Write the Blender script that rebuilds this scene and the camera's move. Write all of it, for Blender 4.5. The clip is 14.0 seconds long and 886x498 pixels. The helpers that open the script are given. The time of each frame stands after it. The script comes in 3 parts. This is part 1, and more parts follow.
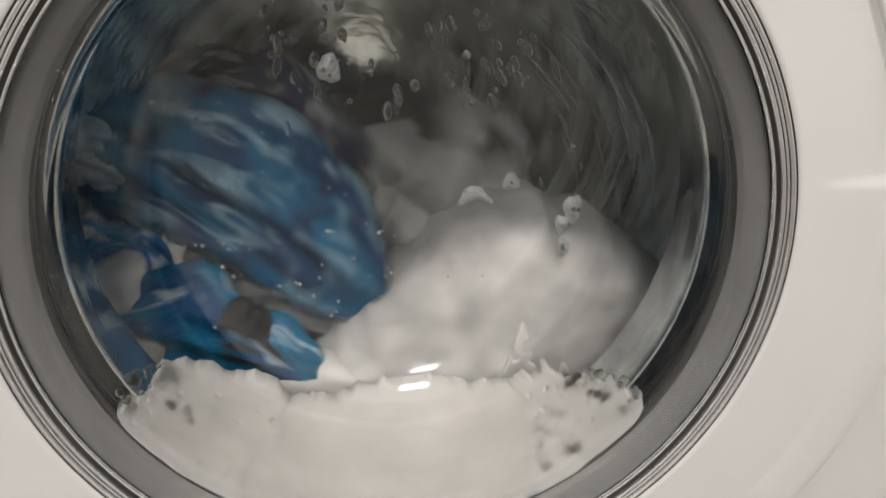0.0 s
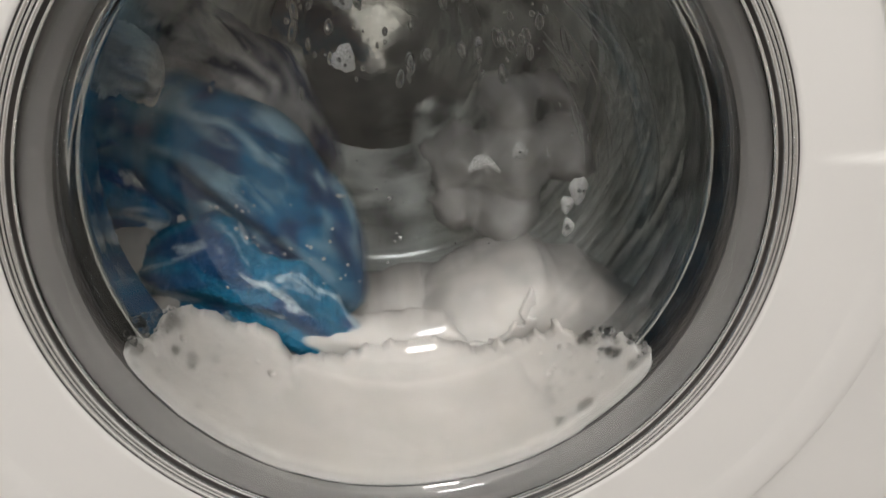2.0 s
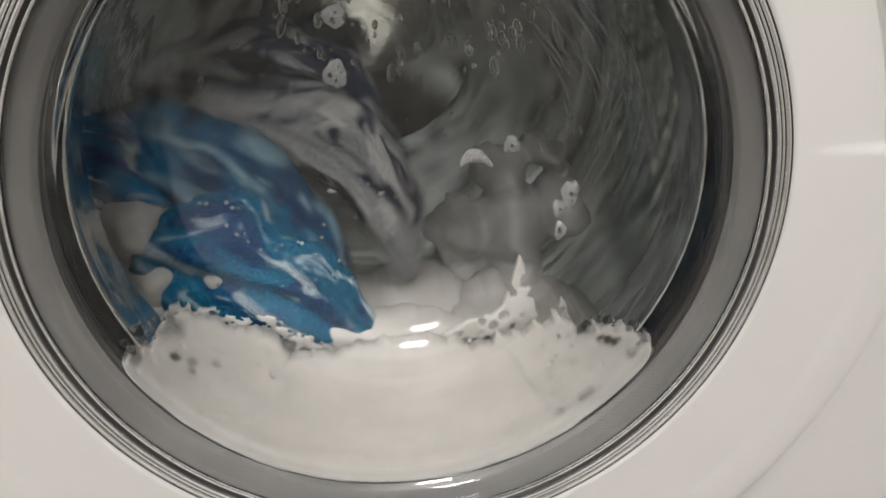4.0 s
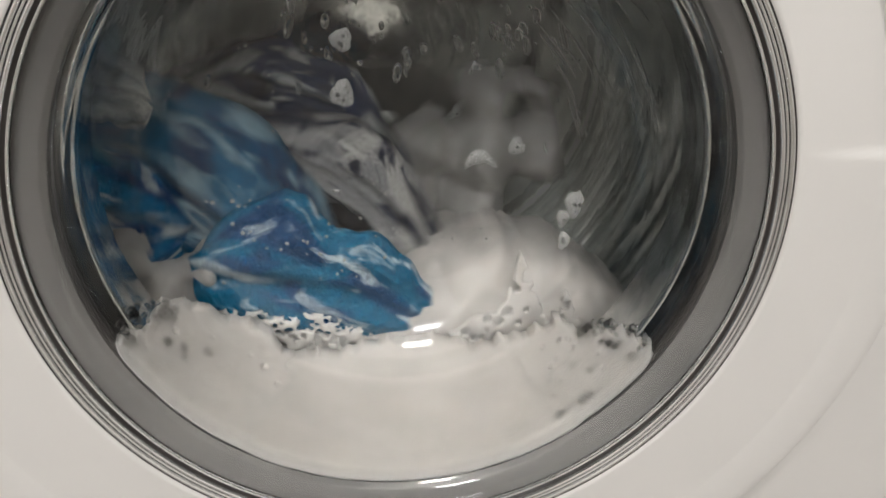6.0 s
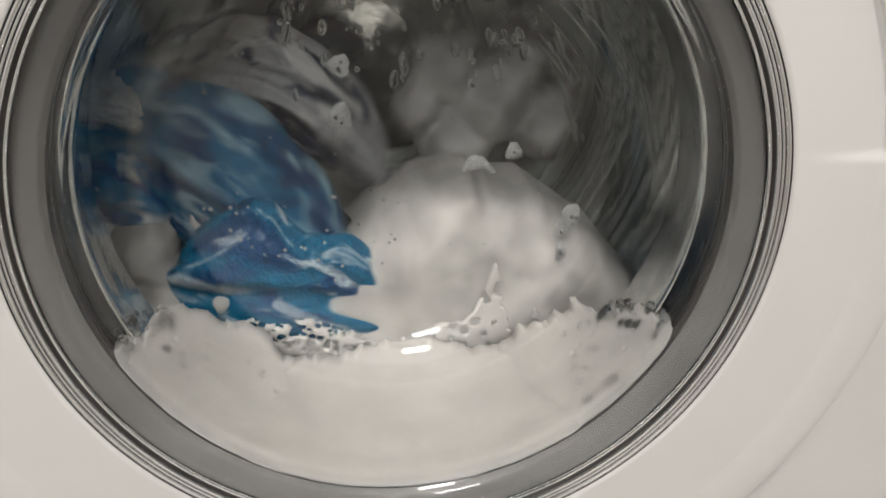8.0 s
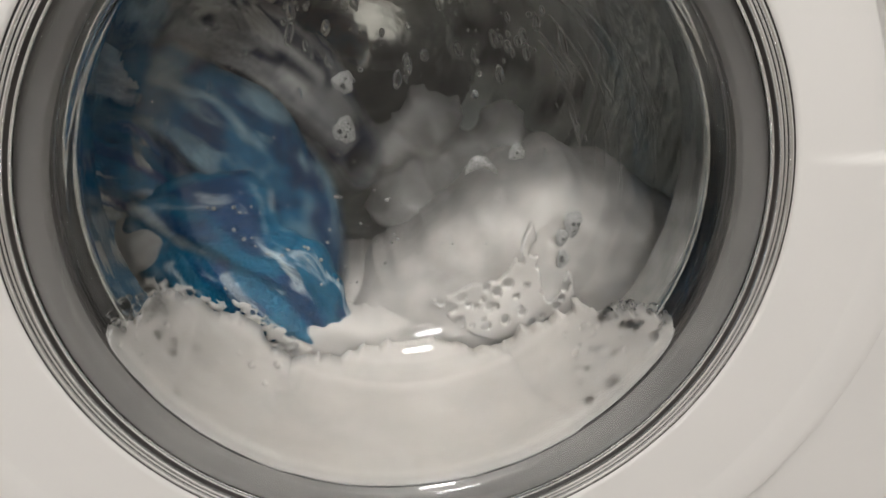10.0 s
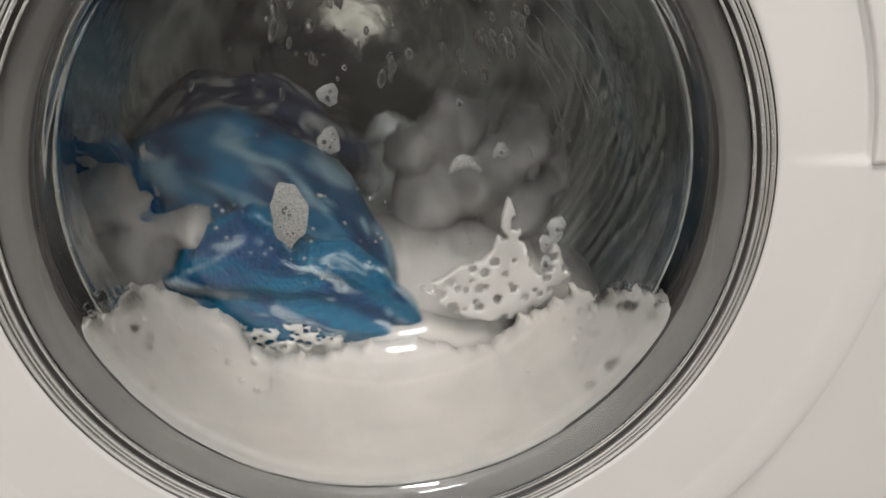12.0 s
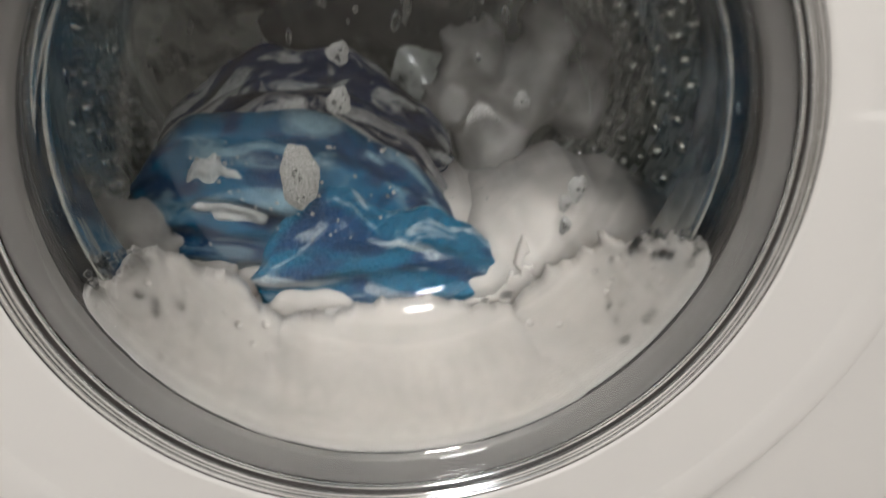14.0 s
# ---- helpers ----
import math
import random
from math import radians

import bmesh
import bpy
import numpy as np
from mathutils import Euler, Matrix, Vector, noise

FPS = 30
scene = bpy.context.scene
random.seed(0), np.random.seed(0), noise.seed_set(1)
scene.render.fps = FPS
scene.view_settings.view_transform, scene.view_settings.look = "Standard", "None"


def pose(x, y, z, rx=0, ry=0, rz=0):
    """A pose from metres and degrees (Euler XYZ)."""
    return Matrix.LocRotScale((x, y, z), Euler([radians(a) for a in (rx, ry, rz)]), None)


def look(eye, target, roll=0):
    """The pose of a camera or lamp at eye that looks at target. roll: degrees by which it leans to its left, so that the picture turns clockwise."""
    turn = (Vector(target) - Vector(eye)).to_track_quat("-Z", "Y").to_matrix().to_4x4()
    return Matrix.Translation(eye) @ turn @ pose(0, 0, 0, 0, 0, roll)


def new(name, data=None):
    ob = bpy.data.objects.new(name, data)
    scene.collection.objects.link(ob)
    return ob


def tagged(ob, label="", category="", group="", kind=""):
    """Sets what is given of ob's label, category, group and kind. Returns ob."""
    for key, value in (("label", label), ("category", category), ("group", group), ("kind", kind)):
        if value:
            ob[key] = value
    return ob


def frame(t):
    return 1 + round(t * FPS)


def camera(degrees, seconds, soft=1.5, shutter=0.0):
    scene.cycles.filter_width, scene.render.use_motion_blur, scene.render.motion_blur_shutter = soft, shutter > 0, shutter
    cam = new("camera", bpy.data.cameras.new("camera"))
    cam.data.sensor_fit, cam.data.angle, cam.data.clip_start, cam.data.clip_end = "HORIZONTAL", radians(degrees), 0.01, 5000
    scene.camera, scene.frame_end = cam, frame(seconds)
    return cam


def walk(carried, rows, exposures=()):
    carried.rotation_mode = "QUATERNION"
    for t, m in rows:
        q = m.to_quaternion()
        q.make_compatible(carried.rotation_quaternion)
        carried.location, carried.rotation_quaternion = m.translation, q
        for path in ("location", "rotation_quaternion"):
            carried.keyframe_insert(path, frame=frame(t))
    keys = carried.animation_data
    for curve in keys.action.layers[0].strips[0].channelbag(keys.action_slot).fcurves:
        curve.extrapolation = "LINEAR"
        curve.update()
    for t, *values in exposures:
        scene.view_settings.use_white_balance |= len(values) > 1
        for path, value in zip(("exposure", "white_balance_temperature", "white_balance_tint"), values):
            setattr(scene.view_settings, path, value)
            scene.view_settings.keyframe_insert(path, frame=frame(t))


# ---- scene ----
PATH = [
    (0.0, pose(-0.0208, -0.3042, 0.6059, 68.62, 1.05, -7.24)),
    (0.5, pose(-0.0182, -0.3098, 0.6019, 69.62, 0.85, -6.40)),
    (1.0, pose(-0.0216, -0.3110, 0.6036, 68.68, -0.12, -6.48)),
    (1.5, pose(-0.0219, -0.3105, 0.6034, 67.64, 0.40, -6.33)),
    (2.0, pose(-0.0223, -0.3156, 0.6059, 66.78, 0.05, -6.24)),
    (2.5, pose(-0.0221, -0.3148, 0.6051, 66.77, 0.11, -6.93)),
    (3.0, pose(-0.0228, -0.3132, 0.6047, 66.61, 0.25, -7.30)),
    (5.5, pose(-0.0219, -0.3128, 0.6042, 66.41, 0.23, -6.29)),
    (6.0, pose(-0.0221, -0.3148, 0.6051, 66.49, -0.08, -6.42)),
    (6.5, pose(-0.0232, -0.3101, 0.6041, 66.46, -0.25, -7.19)),
    (7.0, pose(-0.0221, -0.3148, 0.6051, 66.61, -0.18, -6.96)),
    (7.5, pose(-0.0221, -0.3148, 0.6051, 66.68, -0.12, -6.77)),
    (8.0, pose(-0.0225, -0.3154, 0.6052, 66.90, 0.19, -6.74)),
    (10.5, pose(-0.0222, -0.3161, 0.6060, 66.85, 0.04, -6.41)),
    (11.0, pose(-0.0221, -0.3148, 0.6052, 67.01, -0.05, -6.89)),
    (11.5, pose(-0.0216, -0.3162, 0.6057, 66.84, -0.53, -6.91)),
    (12.0, pose(-0.0218, -0.3154, 0.6056, 66.81, -0.56, -7.38)),
    (12.5, pose(-0.0218, -0.3163, 0.6060, 66.61, -0.63, -7.29)),
    (13.0, pose(-0.0221, -0.3152, 0.6055, 66.54, -0.32, -7.72)),
    (13.5, pose(-0.0220, -0.3155, 0.6057, 66.21, -0.25, -7.18)),
    (14.0, pose(-0.0298, -0.2888, 0.6042, 62.46, -0.88, -7.62)),
]
cam = camera(58.0, 14.0, soft=1.6, shutter=0.95)
walk(cam, PATH)

# ---- world and lamps ----
world = bpy.data.worlds.new("world")
scene.world = world
world.use_nodes = True
wn = world.node_tree.nodes
wn["Background"].inputs[0].default_value = (0.75, 0.85, 1.0, 1)
wn["Background"].inputs[1].default_value = 0.4


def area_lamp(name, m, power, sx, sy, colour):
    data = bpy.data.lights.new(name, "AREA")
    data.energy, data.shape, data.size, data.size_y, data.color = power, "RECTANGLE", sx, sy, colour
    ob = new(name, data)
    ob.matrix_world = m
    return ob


ZC = 0.48  # height of the door's axis
# Overhead lamp assumed from small glints on the glass; never in view.
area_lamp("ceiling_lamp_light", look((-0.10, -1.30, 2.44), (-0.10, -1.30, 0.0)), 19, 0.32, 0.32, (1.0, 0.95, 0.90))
# Fill lamp added in front of the machine to light door and drum.
area_lamp("fill_light", look((-0.12, -1.78, 1.40), (0.0, 0.0, 0.68)), 10.3, 0.24, 0.40, (0.95, 0.97, 1.0))

# ---- materials ----


def material(name, base=(0.8, 0.8, 0.8), rough=0.5, metal=0.0, vary=0.06, scale=30.0, bump=0.0, bump_scale=200.0,
             stretch=(1, 1, 1), coat=0.0, sss=0.0, transmission=0.0, ior=1.45, second=None, mix_scale=12.0, mix_lo=0.5, mix_hi=0.6,
             distort=0.0, coords="Object", detail=5.0):
    mat = bpy.data.materials.new(name)
    mat.use_nodes = True
    nt = mat.node_tree
    n, l = nt.nodes, nt.links
    b = n["Principled BSDF"]
    tc = n.new("ShaderNodeTexCoord")
    mp = n.new("ShaderNodeMapping")
    mp.inputs["Scale"].default_value = stretch
    l.new(tc.outputs[coords], mp.inputs[0])
    nz = n.new("ShaderNodeTexNoise")
    nz.inputs["Scale"].default_value = scale
    nz.inputs["Detail"].default_value = detail
    l.new(mp.outputs[0], nz.inputs[0])
    ramp = n.new("ShaderNodeMapRange")
    ramp.inputs[1].default_value, ramp.inputs[2].default_value = 0.3, 0.7
    ramp.inputs[3].default_value, ramp.inputs[4].default_value = 1 - vary, 1 + vary
    l.new(nz.outputs[0], ramp.inputs[0])
    col = n.new("ShaderNodeMix")
    col.data_type, col.blend_type = "RGBA", "MULTIPLY"
    col.inputs[0].default_value = 1.0
    l.new(ramp.outputs[0], col.inputs[7])
    if second:
        n2 = n.new("ShaderNodeTexNoise")
        n2.inputs["Scale"].default_value = mix_scale
        n2.inputs["Detail"].default_value = 4
        n2.inputs["Distortion"].default_value = distort
        l.new(mp.outputs[0], n2.inputs[0])
        r2 = n.new("ShaderNodeMapRange")
        r2.inputs[1].default_value, r2.inputs[2].default_value = mix_lo, mix_hi
        l.new(n2.outputs[0], r2.inputs[0])
        mx = n.new("ShaderNodeMix")
        mx.data_type = "RGBA"
        mx.inputs[6].default_value = (*base, 1)
        mx.inputs[7].default_value = (*second, 1)
        l.new(r2.outputs[0], mx.inputs[0])
        l.new(mx.outputs[2], col.inputs[6])
    else:
        col.inputs[6].default_value = (*base, 1)
    l.new(col.outputs[2], b.inputs["Base Color"])
    b.inputs["Roughness"].default_value = rough
    b.inputs["Metallic"].default_value = metal
    b.inputs["Coat Weight"].default_value = coat
    b.inputs["Coat Roughness"].default_value = 0.08
    b.inputs["Transmission Weight"].default_value = transmission
    b.inputs["IOR"].default_value = ior
    if sss:
        b.inputs["Subsurface Weight"].default_value = sss
        b.inputs["Subsurface Radius"].default_value = (0.01, 0.0096, 0.0092)
        b.inputs["Subsurface Scale"].default_value = 1.0
    if bump:
        nb = n.new("ShaderNodeTexNoise")
        nb.inputs["Scale"].default_value = bump_scale
        nb.inputs["Detail"].default_value = 3
        l.new(mp.outputs[0], nb.inputs[0])
        bp = n.new("ShaderNodeBump")
        bp.inputs["Strength"].default_value = bump
        bp.inputs["Distance"].default_value = 0.002
        l.new(nb.outputs[0], bp.inputs["Height"])
        l.new(bp.outputs[0], b.inputs["Normal"])
    return mat


M_WHITE = material("white_lacquer", (0.80, 0.79, 0.775), 0.32, vary=0.015, scale=4, bump=0.012, bump_scale=500)
M_CHROME = material("chrome", (0.86, 0.87, 0.88), 0.06, 1.0, vary=0.03, scale=60)
M_GASKET = material("grey_rubber", (0.128, 0.121, 0.117), 0.5, vary=0.10, scale=25, bump=0.03, bump_scale=150)
# Darker copy of the rubber: shade of fold and groove; also the feet.
M_GASKET_DARK = material("dark_rubber_with_shade", (0.030, 0.026, 0.025), 0.28, vary=0.35, scale=40, bump=0.15, bump_scale=120, coat=0.15)
# Colour bands round the wall stand in for bright and dark reflected arcs.
M_STEEL = material("banded_drum_steel", (0.86, 0.88, 0.84), 0.32, 0.30, vary=0.9, scale=26, bump=1.0, bump_scale=40, stretch=(0.04, 2.6, 0.04))
# Dark blotches painted in for what a water film would refract.
M_BACK = material("blotched_drum_back", (0.90, 0.92, 0.87), 0.28, 0.15, vary=0.45, scale=30, bump=0.5, bump_scale=45, second=(0.16, 0.16, 0.148), mix_scale=22, mix_lo=0.50, mix_hi=0.62, distort=0.6)
M_LIP = material("polished_lip", (0.62, 0.62, 0.61), 0.14, 1.0, vary=0.2, scale=50, bump=0.12, bump_scale=160)
M_HUB = material("polished_hub", (0.85, 0.86, 0.84), 0.15, 1.0, vary=0.15, scale=40, bump=0.35, bump_scale=70)
M_STUD = material("pressed_stud", (0.88, 0.89, 0.86), 0.16, 0.85, vary=0.10, scale=60)
M_GLASS = material("wet_glass", (0.97, 0.985, 0.975), 0.0, vary=0.0, transmission=1.0, ior=1.46, bump=0.07, bump_scale=60, stretch=(1, 1, 0.5))
M_FOAM = material("suds", (0.475, 0.450, 0.427), 0.7, vary=0.10, scale=28, bump=0.14, bump_scale=260, sss=0.8)
# Darker suds: the dimness deep in the drum is put into the colour.
M_FOAM_DIM = material("dim_suds", (0.27, 0.258, 0.246), 0.5, vary=0.35, scale=30, bump=0.15, bump_scale=330, sss=0.3, detail=7.0)
M_HEAP = material("heaped_suds", (0.44, 0.418, 0.396), 0.6, vary=0.22, scale=32, bump=0.18, bump_scale=300, sss=0.85, detail=8.0)
M_SPOT = material("thin_suds", (0.27, 0.266, 0.258), 0.35, vary=0.35, scale=700, bump=0.5, bump_scale=900, coat=0.4)
# Opaque dark colour stands in for the dark seen through clear bubbles.
M_BUBBLE_DARK = material("dark_opaque_bubble", (0.10, 0.10, 0.098), 0.06, vary=0.2, scale=300, coat=0.6)
M_BUBBLE = material("bubble", (0.9, 0.9, 0.9), 0.03, vary=0.0, transmission=1.0, ior=1.2)


def cloth_material(name, base, pale, dark, pale_at, dark_at, weave=500.0, relief=0.4):
    """Wet cloth: the dye, painted crease shade, and streaks of suds soaked into it."""
    mat = bpy.data.materials.new(name)
    mat.use_nodes = True
    n, l = mat.node_tree.nodes, mat.node_tree.links
    b = n["Principled BSDF"]
    tc = n.new("ShaderNodeTexCoord")

    def pattern(coords, scale, stretch, detail, distortion, lo, hi):
        mp = n.new("ShaderNodeMapping")
        mp.inputs["Scale"].default_value = stretch
        l.new(tc.outputs[coords], mp.inputs[0])
        nz = n.new("ShaderNodeTexNoise")
        nz.inputs["Scale"].default_value, nz.inputs["Detail"].default_value, nz.inputs["Distortion"].default_value = scale, detail, distortion
        l.new(mp.outputs[0], nz.inputs[0])
        rg = n.new("ShaderNodeMapRange")
        rg.inputs[1].default_value, rg.inputs[2].default_value = lo, hi
        l.new(nz.outputs[0], rg.inputs[0])
        return rg.outputs[0]

    def blend(amount, a, c):
        mx = n.new("ShaderNodeMix")
        mx.data_type = "RGBA"
        l.new(amount, mx.inputs[0])
        if isinstance(a, tuple):
            mx.inputs[6].default_value = (*a, 1)
        else:
            l.new(a, mx.inputs[6])
        mx.inputs[7].default_value = (*c, 1)
        return mx.outputs[2]

    # Noise patches of the dark colour stand in for shade in folds.
    crease_shaded = blend(pattern("UV", 2.0, (1, 2.0, 1), 4, 0.9, *dark_at), base, dark)
    soaked = blend(pattern("UV", 2.6, (1, 2.4, 1), 6, 0.9, *pale_at), crease_shaded, pale)
    fine = n.new("ShaderNodeMix")
    fine.data_type, fine.blend_type = "RGBA", "MULTIPLY"
    fine.inputs[0].default_value = 0.28
    l.new(soaked, fine.inputs[6])
    l.new(pattern("Object", weave * 0.6, (1, 1, 1), 2, 0, 0.25, 0.6), fine.inputs[7])
    l.new(fine.outputs[2], b.inputs["Base Color"])
    b.inputs["Roughness"].default_value = 0.45
    b.inputs["Specular IOR Level"].default_value = 0.15
    bp = n.new("ShaderNodeBump")
    bp.inputs["Strength"].default_value, bp.inputs["Distance"].default_value = relief, 0.0018
    l.new(pattern("Object", weave, (1, 1, 1), 3, 0, 0.2, 0.8), bp.inputs["Height"])
    l.new(bp.outputs[0], b.inputs["Normal"])
    return mat


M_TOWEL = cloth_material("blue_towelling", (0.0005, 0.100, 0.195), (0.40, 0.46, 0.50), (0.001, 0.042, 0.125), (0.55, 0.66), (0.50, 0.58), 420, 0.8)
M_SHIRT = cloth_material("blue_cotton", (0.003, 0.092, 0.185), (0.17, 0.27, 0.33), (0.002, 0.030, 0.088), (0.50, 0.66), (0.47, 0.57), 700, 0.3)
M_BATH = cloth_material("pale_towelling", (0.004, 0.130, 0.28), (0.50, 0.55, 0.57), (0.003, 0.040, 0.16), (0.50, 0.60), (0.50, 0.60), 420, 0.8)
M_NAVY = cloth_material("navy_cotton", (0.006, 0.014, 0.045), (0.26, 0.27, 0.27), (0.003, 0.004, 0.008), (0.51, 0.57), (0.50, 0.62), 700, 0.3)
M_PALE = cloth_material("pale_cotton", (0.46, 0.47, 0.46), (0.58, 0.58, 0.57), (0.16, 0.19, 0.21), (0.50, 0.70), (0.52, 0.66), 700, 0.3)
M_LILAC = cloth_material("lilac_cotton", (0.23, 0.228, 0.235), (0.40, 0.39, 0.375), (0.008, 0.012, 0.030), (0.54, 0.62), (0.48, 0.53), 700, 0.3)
M_SOCK = cloth_material("black_cotton", (0.008, 0.007, 0.010), (0.05, 0.05, 0.06), (0.004, 0.004, 0.006), (0.60, 0.8), (0.5, 0.7), 700, 0.3)
M_WATER = material("water_drop", (0.97, 0.98, 0.98), 0.0, vary=0.0, transmission=1.0, ior=1.33)
# Blue tint stands in for cool light from above.
M_CEILING = material("cool_tinted_ceiling", (0.70, 0.735, 0.76), 0.8, vary=0.03, scale=3)
# Walls lightened so that more light bounces into the drum.
M_WALL = material("wall_paint", (0.84, 0.825, 0.80), 0.8, vary=0.05, scale=3)
M_FLOOR = material("floor_tile_clay", (0.34, 0.315, 0.29), 0.45, vary=0.15, scale=6)
M_LAMP = bpy.data.materials.new("lamp_glow")
M_LAMP.use_nodes = True
M_LAMP.node_tree.nodes["Principled BSDF"].inputs["Emission Color"].default_value = (1, 0.95, 0.88, 1)
M_LAMP.node_tree.nodes["Principled BSDF"].inputs["Emission Strength"].default_value = 6.0

# ---- mesh helpers ----


def part(name, bm, mat, parent=None, label="", smooth=True):
    me = bpy.data.meshes.new(name)
    bm.normal_update()
    bm.to_mesh(me)
    bm.free()
    if smooth:
        me.shade_smooth()
    me.materials.append(mat)
    ob = new(name, me)
    ob.parent = parent
    if label:
        tagged(ob, label)
    return ob


def lathe(profile, n=160, a0=0.0, a1=360.0, closed=False, centre=(0, 0, ZC), shift=None):
    """A surface of revolution round the door's axis; profile of (radius, y)."""
    bm = bmesh.new()
    full = abs(a1 - a0) >= 359.9
    rings = []
    for i in range(n if full else n + 1):
        a = radians(a0 + (a1 - a0) * i / n)
        ring = []
        for r, y in profile:
            x, z = r * math.cos(a), r * math.sin(a)
            yy = y + (shift(r, x, z) if shift else 0.0)
            ring.append(bm.verts.new((centre[0] + x, centre[1] + yy, centre[2] + z)))
        rings.append(ring)
    m = len(profile)
    for i in range(n):
        p, q = rings[i], rings[(i + 1) % len(rings)]
        for k in range(m if closed else m - 1):
            j = (k + 1) % m
            bm.faces.new((p[k], p[j], q[j], q[k]))
    if closed and not full:
        bm.faces.new(rings[0])
        bm.faces.new(list(reversed(rings[-1])))
    bmesh.ops.recalc_face_normals(bm, faces=bm.faces[:])
    return bm


def rounded(points, radius, steps=4):
    """A polyline with its inner corners rounded."""
    out = [points[0]]
    for a, b, c in zip(points, points[1:], points[2:]):
        a, b, c = Vector(a), Vector(b), Vector(c)
        d1, d2 = (a - b), (c - b)
        k = min(radius, d1.length * 0.45, d2.length * 0.45)
        p, q = b + d1.normalized() * k, b + d2.normalized() * k
        for i in range(steps + 1):
            t = i / steps
            out.append(tuple((1 - t) ** 2 * p + 2 * t * (1 - t) * b + t * t * q))
    out.append(points[-1])
    return out


def box(x0, x1, y0, y1, z0, z1):
    bm = bmesh.new()
    bmesh.ops.create_cube(bm, size=1)
    for v in bm.verts:
        v.co = Vector(((x0 + x1) / 2 + v.co.x * (x1 - x0), (y0 + y1) / 2 + v.co.y * (y1 - y0), (z0 + z1) / 2 + v.co.z * (z1 - z0)))
    return bm


def rest_at(ob, m):
    ob.matrix_basis = m
    return ob


# ---- the room: assumed and unseen, it closes the place and bounces light ----
tagged(part("floor", box(-1.3, 1.3, -1.9, 0.8, -0.1, 0.0), M_FLOOR, smooth=False), "grey-brown tiled utility room floor", "floor", kind="structure")
tagged(part("ceiling", box(-1.3, 1.3, -1.9, 0.8, 2.5, 2.6), M_CEILING, smooth=False), "plain unseen ceiling, tinted blue for cool light from above", "ceiling", kind="structure")
tagged(part("wall_north", box(-1.3, 1.3, 0.7, 0.8, 0.0, 2.5), M_WALL, smooth=False), "plain off-white wall behind the washing machine", "wall", kind="structure")
tagged(part("wall_south", box(-1.3, 1.3, -1.9, -1.8, 0.0, 2.5), M_WALL, smooth=False), "plain off-white wall", "wall", kind="structure")
tagged(part("wall_west", box(-1.3, -1.2, -1.8, 0.7, 0.0, 2.5), M_WALL, smooth=False), "plain off-white side wall", "wall", kind="structure")
tagged(part("wall_east", box(1.2, 1.3, -1.8, 0.7, 0.0, 2.5), M_WALL, smooth=False), "plain off-white side wall", "wall", kind="structure")

# Unseen frame made up round the fill lamp.
window = tagged(new("fill_frame_1"), "made-up white window frame, out of view, round the fill lamp", "window", kind="structure")
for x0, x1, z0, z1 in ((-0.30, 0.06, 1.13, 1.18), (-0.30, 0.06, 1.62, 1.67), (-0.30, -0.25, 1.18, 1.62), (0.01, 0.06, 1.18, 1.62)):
    part("fill_frame_bar", box(x0, x1, -1.80, -1.74, z0, z1), M_WHITE, window, smooth=False)
# Invented fixture for the assumed overhead lamp.
lamp = tagged(new("ceiling_lamp"), "assumed flat square ceiling lamp, out of view, switched on", "lamp")
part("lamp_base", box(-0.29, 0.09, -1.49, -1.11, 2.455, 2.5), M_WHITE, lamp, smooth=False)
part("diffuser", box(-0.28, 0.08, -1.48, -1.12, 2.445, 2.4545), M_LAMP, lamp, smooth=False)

# ---- the washing machine ----
machine = tagged(new("washing_machine"), "white front-loading washing machine, washing behind its round chrome-rimmed door", "washing machine")


def cabinet_mesh():
    """Front panel with a round opening, and the sides, top, back and base."""
    bm = bmesh.new()
    n, r, y = 192, 0.2547, 0.0262
    inner, lip, outer = [], [], []
    for i in range(n):
        a = 2 * math.pi * i / n
        c, s = math.cos(a), math.sin(a)
        lip.append(bm.verts.new((r * c, y + 0.05, ZC + r * s)))
        inner.append(bm.verts.new((r * c, y, ZC + r * s)))
        k = min(0.297 / max(abs(c), 1e-6), (0.845 - ZC if s > 0 else ZC - 0.02) / max(abs(s), 1e-6))
        outer.append(bm.verts.new((k * c, y, ZC + k * s)))
    for i in range(n):
        j = (i + 1) % n
        bm.faces.new((lip[i], lip[j], inner[j], inner[i]))
        bm.faces.new((inner[i], inner[j], outer[j], outer[i]))
    back = [bm.verts.new((v.co.x * 1.01, 0.6, v.co.z)) for v in outer]
    for i in range(n):
        j = (i + 1) % n
        bm.faces.new((outer[i], outer[j], back[j], back[i]))
    bm.faces.new(list(reversed(back)))
    bmesh.ops.recalc_face_normals(bm, faces=bm.faces[:])
    return bm


cabinet = part("cabinet", cabinet_mesh(), M_WHITE, machine, smooth=False)
for fx in (-0.25, 0.25):
    for fy in (0.08, 0.54):
        bm = bmesh.new()
        bmesh.ops.create_cone(bm, cap_ends=True, segments=20, radius1=0.024, radius2=0.018, depth=0.022, matrix=pose(fx, fy, 0.011))
        part("foot", bm, M_GASKET_DARK, machine)


def grip_hollow(r, x, z):
    """The shallow hollow beside the door's handle."""
    if x < 0 or r < 0.174 or r > 0.2136:
        return 0.0
    k = min(1.0, max(0.0, (z - 0.0225) / 0.003))
    top = min(1.0, max(0.0, (0.19 - z) / 0.05))
    return 0.0034 * k * top * ((r - 0.174) / 0.0396) ** 1.3


radial = [(0.1700, 0.012), (0.1702, 0.0015), (0.1712, 0.0)] + [(0.1712 + 0.0424 * i / 24, -0.0004 * i / 24) for i in range(1, 25)]
